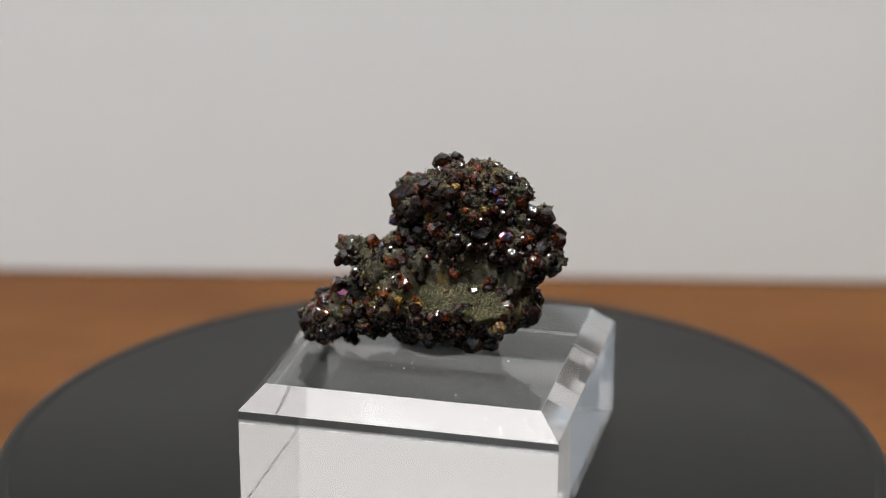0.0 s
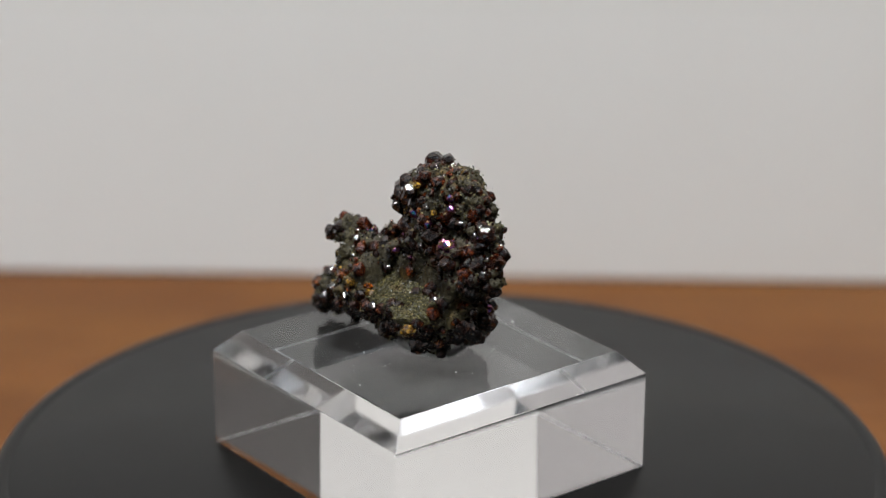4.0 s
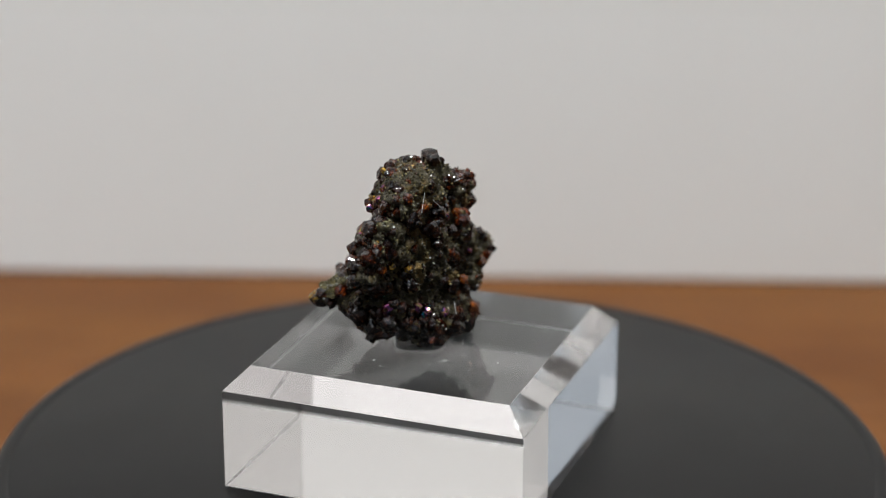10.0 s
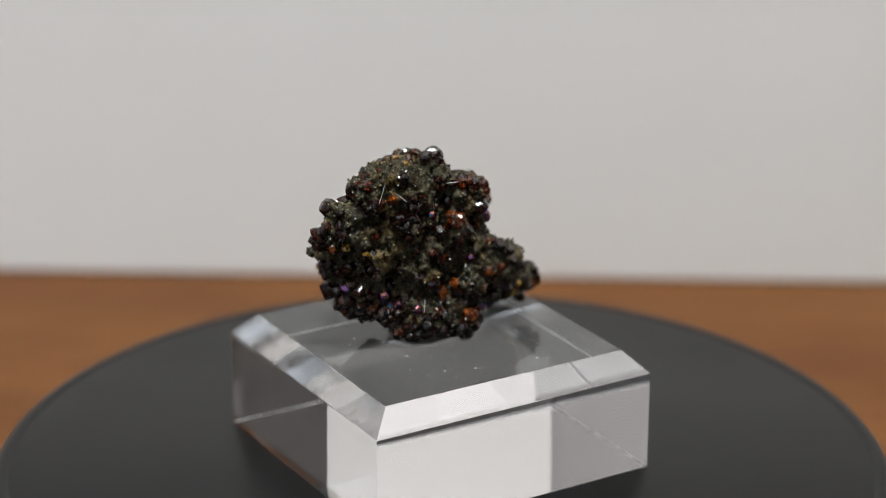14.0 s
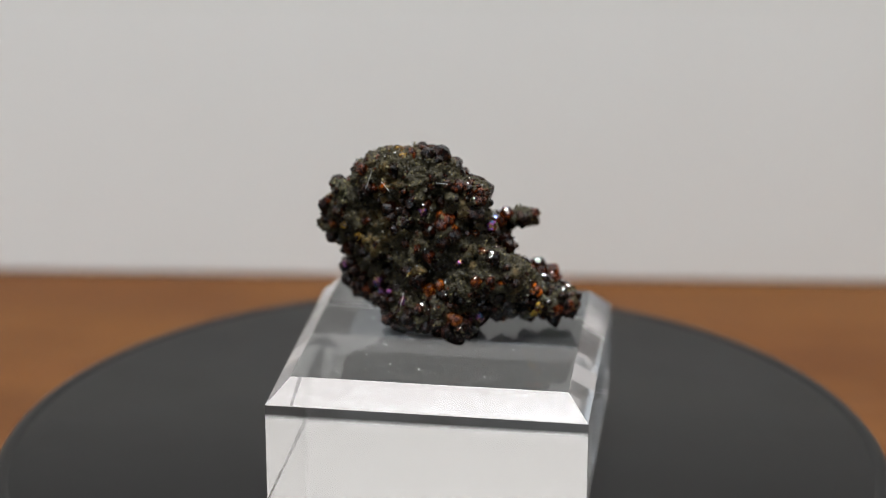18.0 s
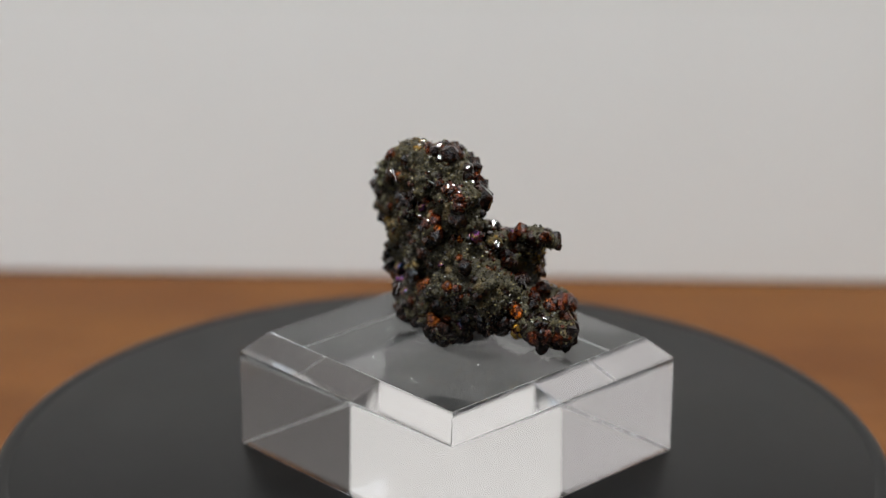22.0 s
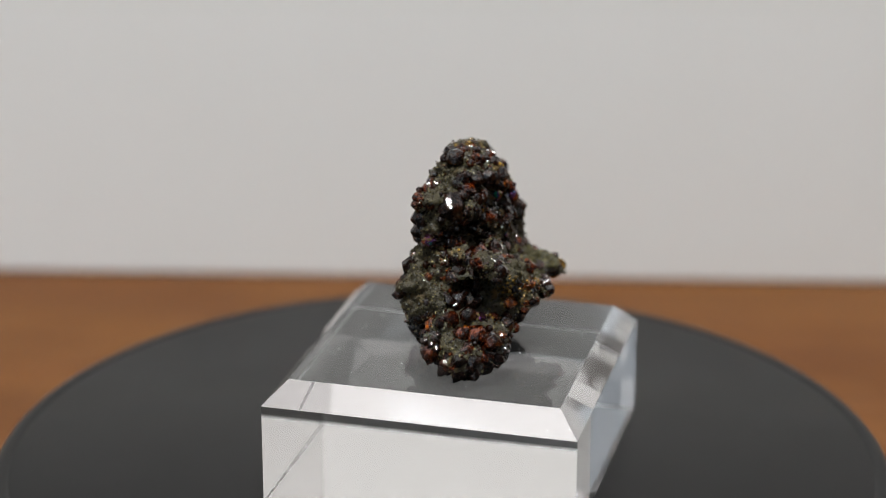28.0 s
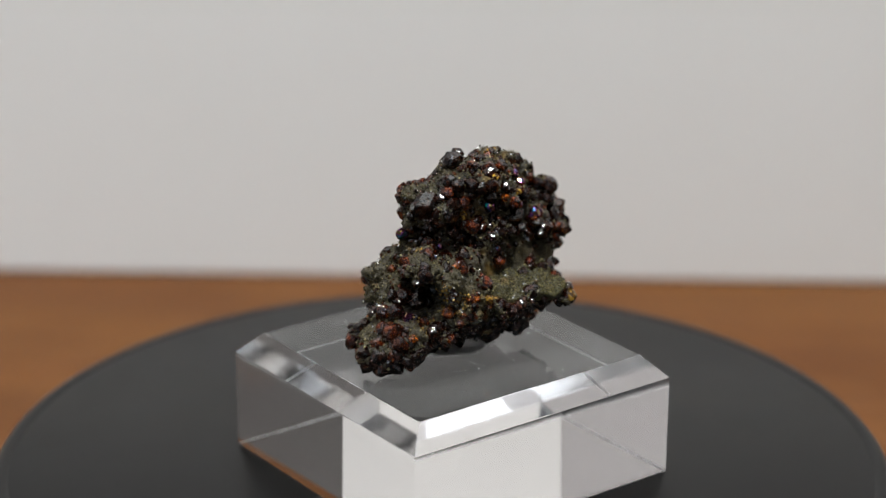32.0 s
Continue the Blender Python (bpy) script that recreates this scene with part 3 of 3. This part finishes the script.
    garnets("orange", (2.6, -4.5, 25.3, 1.2), (9.4, 14, 30.8, 1.1), (-1.4, -3.5, 30, 1.1), (-3.2, 6.4, 49.7, 1), (5.7, 15.4, 32.9, 1), (14.8, 1.9, 28.2, 1), (0.2, -4.6, 30.8, 0.9), (6.2, -5.5, 31.6, 0.9), (-13, 12.5, 31.8, 0.8), (15.4, 13.5, 28.2, 0.8), (-18.3, 2.9, 37.8, 0.8), (0, -2.5, 41.8, 0.8), (-10, -0.9, 45, 0.8), (2, -2.6, 40.2, 0.8), (-6.3, 14.2, 27.2, 0.7), (-10.1, 10.1, 41.9, 0.7), (-12.5, 9.8, 25.7, 0.7), (5.8, -1.7, 38.9, 0.7), (14.7, 0.9, 25.3, 0.7), (-4.8, -3.2, 23.3, 0.7))
    garnets("orange", (-5.7, 8.6, 45.2, 0.7), (5.7, 12.1, 36.9, 0.7), (6.2, 15.7, 29.9, 0.7), (6.9, -3.3, 36.9, 0.7), (4.7, -3.3, 25.7, 0.7), (-10.8, 13.7, 31.9, 0.6))
    garnets("yellow", (-13.4, 17.2, 29.6, 1.0), (-7.1, 2.5, 51, 0.9), (2.8, 16, 32.5, 0.8), (-13.5, 0.5, 36.9, 0.8), (-8.7, 2.4, 51, 0.7), (-17, 1.3, 37.8, 0.7), (-6.4, 0.7, 50.5, 0.7), (15.8, 0.4, 25.7, 0.7), (-1, -0.9, 47, 0.6), (7.1, 4.7, 37.9, 0.5), (-8.6, 8.3, 45.5, 0.5), (-17.9, 3.8, 42, 0.5), (-4.7, -2.8, 32, 0.5))
    shining("yellow", (-13.1, 4.3, 46.1, 0.7, 91), (-4.2, 8.2, 48.9, 0.7, 91), (0.8, 6.8, 43.3, 0.7, 41))
    shining("film", (13.9, 9.5, 30.2, 1.1, -27), (-11.5, 8.9, 41.7, 1, 91), (-10.4, 0.5, 29.2, 1, -105), (-12.4, 8.2, 41.2, 1.2, 134), (-2.9, -1.5, 42.1, 0.8, -105), (-0.2, 9.1, 36.9, 0.7, 91), (-3.6, 8.3, 44.1, 1.0, 134), (7.6, 7.9, 38.4, 0.7, -27), (-9.7, 5.9, 47.8, 0.7, 168), (-8.7, -0.6, 28, 0.7, -153), (-4.2, 10.3, 37.2, 0.5, 91), (3.9, 4.7, 38.1, 0.5, 41))
    garnets("film", (7.8, -0.1, 39.6, 1), (-8.5, 8.6, 43.8, 0.8), (-10.5, 6.3, 46.3, 0.8), (6.7, -2.4, 25, 0.8), (-9.5, -0.8, 28.7, 0.7))
    garnets("red", (-3.8, 11.2, 35.2, 1.1), (-9.5, 11.6, 34.2, 0.9), (12.4, 12.8, 37.4, 0.7))
    shining("dark", (-2.1, 0.8, 50.6, 1.1, -134))
    shining("film", (-5.8, -2.4, 27, 0.9, -134))
    garnets("red", (-13.2, 12.0, 31.6, 1.0), (-12.0, 12.5, 31.2, 0.6), (-7.5, 13.6, 31.4, 0.5))
    garnets("orange", (-1.2, 13.5, 31.8, 0.9), (-2.5, 13.3, 32.0, 0.7), (-10.4, 13.0, 31.2, 0.5), (1.5, 13.8, 31.6, 0.8), (4.0, 14.2, 31.4, 0.7))
    garnets("dark", (14.0, 12.3, 36.5, 0.7))
    garnets("yellow", (-0.2, 13.8, 31.6, 1.0), (3.0, 14.4, 32.2, 0.8), (8.4, 13.0, 33.0, 0.8))
    # the others, thick on the tower, the rim and the foot, thin on the plate and the back
    cells = {}
    for q, s in taken:
        cells.setdefault(tuple(int(c // 3) for c in q), []).append((q, s))

    def crowded(p, size, crowd):
        x, y, z = (int(c // 3) for c in p)
        return any((q - p).length < crowd * (s + size) for i in (-1, 0, 1) for j in (-1, 0, 1) for k in (-1, 0, 1) for q, s in cells.get((x + i, y + j, z + k), ()))

    rng.shuffle(spots)
    many = {"dark": ([], []), "red": ([], []), "orange": ([], [])}
    solids = [([tuple(v.co) for v in me.vertices], [tuple(f.vertices) for f in me.polygons]) for me in shapes["dark"]]
    for p, n in spots:
        if p.z < 21.0:
            continue
        shelf = n.z > 0.2 and (-16 < p.x < 2 and p.y > 8.8 and 27 < p.z < 34 or -17 < p.x < -8 and p.y > 7.4 and 35 < p.z < 38)
        tower = p.z > 35.5 and p.x < 7 and n.y > 0.05 and n.x < 0.75
        crest = tower and p.z > 44.5 + 1.5 * noise.noise(p * 0.4)
        ledge = n.z > -0.35 and p.z < 38 and (p.y > 7.5 or p.x > 9)
        under = n.z < -0.35 and p.z < 28.5 or n.z < -0.8
        clump = noise.noise(p * 0.28) + 0.5 * noise.noise(p * 0.7)
        chance, sizes, crowd = 0.002 if clump < 0.15 else 0.010, (0.45, 1.05), 0.55
        if shelf:
            chance, sizes = 0.0015, (0.4, 0.7)
        elif ledge:
            chance, sizes = (0.004 if clump < 0.2 else 0.009) * (2.5 if p.x > 11 and p.z < 31 else 1.0), (0.35, 0.95)
        elif n.y < -0.3 and (n.z > -0.35 or p.z > 27) or n.x > 0.45 and n.y < 0.3 and n.z > -0.35:
            chance, sizes = 0.0004 if clump < 0.25 else 0.003, (0.4, 0.95)
        elif under:
            chance, sizes, crowd = 0.5, (0.7, 1.4), 0.5
        elif crest:
            chance, sizes, crowd = 0.01 if clump < 0.0 else 0.10, (0.6, 1.2), 0.6
        elif tower:
            chance, sizes, crowd = 0.02 if clump < -0.1 else 0.3, (0.8, 1.7), 0.68
        if rng.random() > chance:
            continue
        size = rng.uniform(*sizes)
        if crowded(p, size, crowd):
            continue
        kind = "red" if rng.random() < (0.65 if crest else 0.30 if tower else 0.1 if under else 0.5) else "dark"
        if ledge:
            kind = rng.choice(("orange", "orange", "red", "red", "red", "dark"))
        sunk = p - n * ((0.75 if under else 0.55 if tower and not crest else 0.75) * size)
        if len(taken) < 300:
            crystal(sunk, size, kind)
        else:
            grow(*many[kind], rng.choice(solids), sunk, size, rng, centre)
        cells.setdefault(tuple(int(c // 3) for c in p), []).append((p, size))
    stuff("garnet_crust", *many["dark"], M_MANY_DARK, thing, "crust of near-black garnets")
    stuff("garnet_crust", *many["orange"], M_MANY_ORANGE, thing, "scattered orange garnets")
    stuff("garnet_crust", *many["red"], M_MANY_RED, thing, "crust of red-brown garnets")

    # threads of lint caught on the back
    for a, b in (((-12.0, -1.1, 45.5), (-11.0, -1.2, 48.5)), ((-0.7, -2.2, 47.2), (1.2, -2.9, 47.3)), ((-9.4, -2.0, 46.9), (-8.0, -2.6, 45.5)), ((-5.6, -4.1, 29.2), (-6.0, -4.6, 27.2))):
        a, b = Vector(a), Vector(b)
        bm = bmesh.new()
        bmesh.ops.create_cone(bm, cap_ends=True, segments=6, radius1=0.04 * MM, radius2=0.03 * MM, depth=(b - a).length * MM)
        part("lint", bm, M_SCRATCH, thing, "pale thread of lint").matrix_basis = Matrix.Translation(((a + b) / 2 - centre) * MM) @ (b - a).to_track_quat("Z", "Y").to_matrix().to_4x4()

    # garnets too small to pick apart
    verts, faces = [], []
    small = [tuple(v.co) for v in shapes["dark"][0].vertices], [tuple(f.vertices) for f in shapes["dark"][0].polygons]
    for p, n in spots[26000:26700]:
        if p.z > 21 and (n.z < -0.3 or n.y > -0.1 and p.z > 35.5 and p.x < 7 or rng.random() < 0.1):
            grow(verts, faces, small, p, rng.uniform(0.30, 0.65), rng, centre)
    stuff("small_garnet", verts, faces, M_MANY_DARK, thing, "many tiny dark garnets")

    # fine grains of the druse, past counting
    tiny = [(1, 0, 0), (-1, 0, 0), (0, 1, 0), (0, -1, 0), (0, 0, 1.3), (0, 0, -1.3)], [t for a, b in ((0, 2), (2, 1), (1, 3), (3, 0)) for t in ((a, b, 4), (b, a, 5))]
    chip = [(1, 0.1, 0), (-1, 0, 0.2), (0, 1.1, 0), (0.1, -0.9, 0), (0.6, 0.5, 0.8), (-0.6, 0.5, 0.7), (0, -0.6, 0.9), (0, 0, -1)], [(4, 5, 6), (0, 2, 4), (2, 5, 4), (2, 1, 5), (1, 6, 5), (1, 3, 6), (3, 0, 6), (0, 4, 6), (2, 0, 7), (1, 2, 7), (3, 1, 7), (0, 3, 7)]
    # fewer on the -x side, which puts its shade into the grain cover
    bare = [(p, n) for p, n in spots if p.z > 20.6 and not (n.y > 0.05 and 36 < p.z < 44.5 and p.x < 7 and rng.random() < 0.6 or n.x < -0.45 and n.z < 0.3 and p.z < 45 and rng.random() < 0.7)]
    strew("druse", bare, min(90000, len(bare)), tiny, 0.06, 0.18, M_GRAIN, thing, "fine sparkling druse grains", centre, 3)

    # small glassy garnets between the large ones
    patch = [(p, n) for p, n in spots if p.z > 21 and noise.noise(p * 0.45) > -0.15 and (n.z < -0.3 and p.z < 28 or n.y > 0.05 and 35 < p.z < 44.5 and p.x < 7)]
    strew("garnet_crust", patch, min(1100, len(patch)), chip, 0.16, 0.42, M_MANY_DARK, thing, "crust of tiny dark garnets", centre, 11)
    patch = [(p, n) for p, n in bare if noise.noise(p * 0.4 + Vector((9, 3, 1))) > 0.25]
    strew("garnet_crust", patch[::-1], min(700, len(patch)), chip, 0.16, 0.40, M_MANY_RED, thing, "crust of tiny red-brown garnets", centre, 12)

    # golden druse where the wing joins the rock, pale druse along the shoulder
    for where, reach, material, label in (((7.5, 12.5, 33.0), 3.6, M_GOLD, "honey-golden druse"), ((12.0, 12.0, 29.5), 2.4, M_GOLD, "honey-golden druse"), ((-17.0, 3.5, 43.5), 3.2, M_PALE, "pale grey-green druse")):
        near = [(p, n) for p, n in bare if (p - Vector(where)).length < reach * (0.75 + 0.5 * noise.noise(p * 0.6))]
        strew("druse", near, len(near), tiny, 0.07, 0.26, material, thing, label, centre, 8)

    # the olive shelf
    shelf = pose(-5.8, 11.9, 31.75, -22.5, 0, -3)
    bm = bmesh.new()
    bmesh.ops.create_cube(bm, size=1.0)
    bmesh.ops.subdivide_edges(bm, edges=bm.edges[:], cuts=26, use_grid_fill=True)
    for v in bm.verts:
        u = v.co.copy()
        taper = 1 - 0.25 * max(0, u.x) - 0.10 * math.cos(9 * u.x) + 0.30 * noise.noise(Vector((u.x * 5, 3, 0)))
        v.co = Vector((u.x * (14.2 + 2.4 * noise.noise(Vector((u.y * 4, 7, u.x)))), u.y * 7.6 * taper, u.z * 1.3))
        w = shelf @ v.co
        v.co = w + (noise.noise(w * 0.5) * 0.6 + noise.noise(w * 1.3) * 0.3) * Vector((0, 0, 1))
        v.co += Vector((noise.noise(w * 0.7), noise.noise(w * 0.7 + Vector((9, 0, 0))), noise.noise(w * 0.8 + Vector((0, 9, 0))))) * 0.55
        v.co += Vector((noise.noise(w * 3), noise.noise(w * 3 + Vector((9, 0, 0))), noise.noise(w * 3 + Vector((0, 9, 0))))) * 0.14
    bm.normal_update()
    tops = [(f.calc_center_median(), f.normal.copy()) for f in bm.faces if f.normal.z > 0.2]
    rim = [(f.calc_center_median(), f.normal.copy()) for f in bm.faces if -0.7 < f.normal.z < 0.2]
    for v in bm.verts:
        v.co = (v.co - centre) * MM
    part("shelf", bm, M_OLIVE, thing, "olive-yellow shelf of fine druse", smooth=True)
    strew("druse", tops * 22, len(tops) * 22, tiny, 0.035, 0.10, M_OLIVE_GRAIN, thing, "fine olive druse grains", centre, 5)
    for kind, material, count in (("dark", M_MANY_DARK, 16), ("red", M_MANY_RED, 9)):
        edge = [], []
        for p, n in rng.sample(rim, min(count, len(rim))):
            grow(*edge, rng.choice(solids), p - n * 0.4 - Vector((0, 0, 1.1)), rng.uniform(0.4, 0.9), rng, centre)
        stuff("garnet_crust", *edge, material, thing, "garnets along the edge of the shelf")

    # a few more that catch the lamp
    shining("dark", (-3.7, 7.5, 41.6, 0.8, 134), (-14.2, 4.0, 44.6, 0.8, 134), (12.2, 12.6, 37.1, 0.7, 134), (-1.5, 7.8, 47.4, 1.1, 55), (12.5, 10.1, 29.8, 0.6, 55), (-0.6, 0.1, 50.3, 0.7, -51), (2.8, -0.5, 46.6, 0.6, -51))
    shining("yellow", (14.7, 2.5, 24.7, 1.0, -51))
    shining("film", (-15.7, 3.2, 30.7, 1.0, -51), (3.3, -3.2, 34.4, 0.6, -51))
    return thing


def grow(verts, faces, shape, p, size, rng, centre):
    """Adds one grain, turned at random, to a mesh in the making."""
    m = Euler([rng.uniform(0, 6.28) for _ in range(3)]).to_matrix()
    k = len(verts)
    p = p + Vector((rng.uniform(-0.2, 0.2), rng.uniform(-0.2, 0.2), rng.uniform(-0.2, 0.2)))
    verts += [(p + m @ Vector(v) * size - centre) * MM for v in shape[0]]
    faces += [tuple(k + i for i in f) for f in shape[1]]


def strew(name, spots, count, shape, least, spread, material, parent, label, centre, seed):
    """Many grains at once, each turned and sized at random, as one mesh."""
    rs = np.random.RandomState(seed)
    at = np.array([p + 0.02 * n for p, n in spots[:count]]) + rs.uniform(-0.2, 0.2, (count, 3))
    q = rs.normal(size=(count, 4))
    w, x, y, z = (q / np.linalg.norm(q, axis=1)[:, None]).T
    turn = np.array([[1 - 2 * (y * y + z * z), 2 * (x * y - z * w), 2 * (x * z + y * w)], [2 * (x * y + z * w), 1 - 2 * (x * x + z * z), 2 * (y * z - x * w)], [2 * (x * z - y * w), 2 * (y * z + x * w), 1 - 2 * (x * x + y * y)]])
    size = least + spread * rs.rand(count) ** 3
    verts = np.einsum("ijk,vj->kvi", turn, np.array(shape[0])) * size[:, None, None] + at[:, None, :]
    faces = np.arange(count)[:, None, None] * len(shape[0]) + np.array(shape[1])[None]
    verts = (verts.reshape(-1, 3) - np.array(centre)) * MM
    return stuff(name, verts.tolist(), faces.reshape(-1, 3).tolist(), material, parent, label)


def stuff(name, verts, faces, material, parent, label):
    me = bpy.data.meshes.new(name)
    me.from_pydata(verts, [], faces)
    me.materials.append(material)
    ob = new(name, me)
    ob.parent = parent
    return tagged(ob, label, kind="stuff")


def build_putty():
    bm = bmesh.new()
    bmesh.ops.create_uvsphere(bm, u_segments=48, v_segments=20, radius=1.0)
    for v in bm.verts:
        a = math.atan2(v.co.y, v.co.x)
        w = 1 + 0.10 * math.sin(2 * a + 1) + 0.06 * math.sin(5 * a)
        v.co = Vector((v.co.x * 6.1 * w, v.co.y * 5.2 * w, max(v.co.z * 0.8, -0.35))) * MM
    ob = new("putty", mesh_of("putty", bm, M_PUTTY, True))
    return tagged(ob, "flattened lump of clear putty holding the specimen on the block", "putty")


build_room()
build_table()
build_backdrop()
disc = build_turntable()
block = build_block()
specimen = build_specimen()
putty = build_putty()


# ---------------------------------------------------------------- what turns
def motions():
    times = [k * 0.5 for k in range(65)]
    turn = lambda t: pose(0, 0, 0, 0, 0, START - RATE * t)
    walk(disc, [(t, turn(t)) for t in times])
    lift = pose(0, 0, PLATTER)
    walk(block, [(t, lift @ turn(t) @ pose(BLOCK[0] * MM, BLOCK[1] * MM, 0)) for t in times])
    walk(specimen, [(t, lift @ turn(t) @ pose(BLOCK[0] * MM, BLOCK[1] * MM, 20.1 * MM)) for t in times])
    walk(putty, [(t, lift @ turn(t) @ pose(-0.9 * MM, 3.1 * MM, 20.46 * MM)) for t in times])


motions()
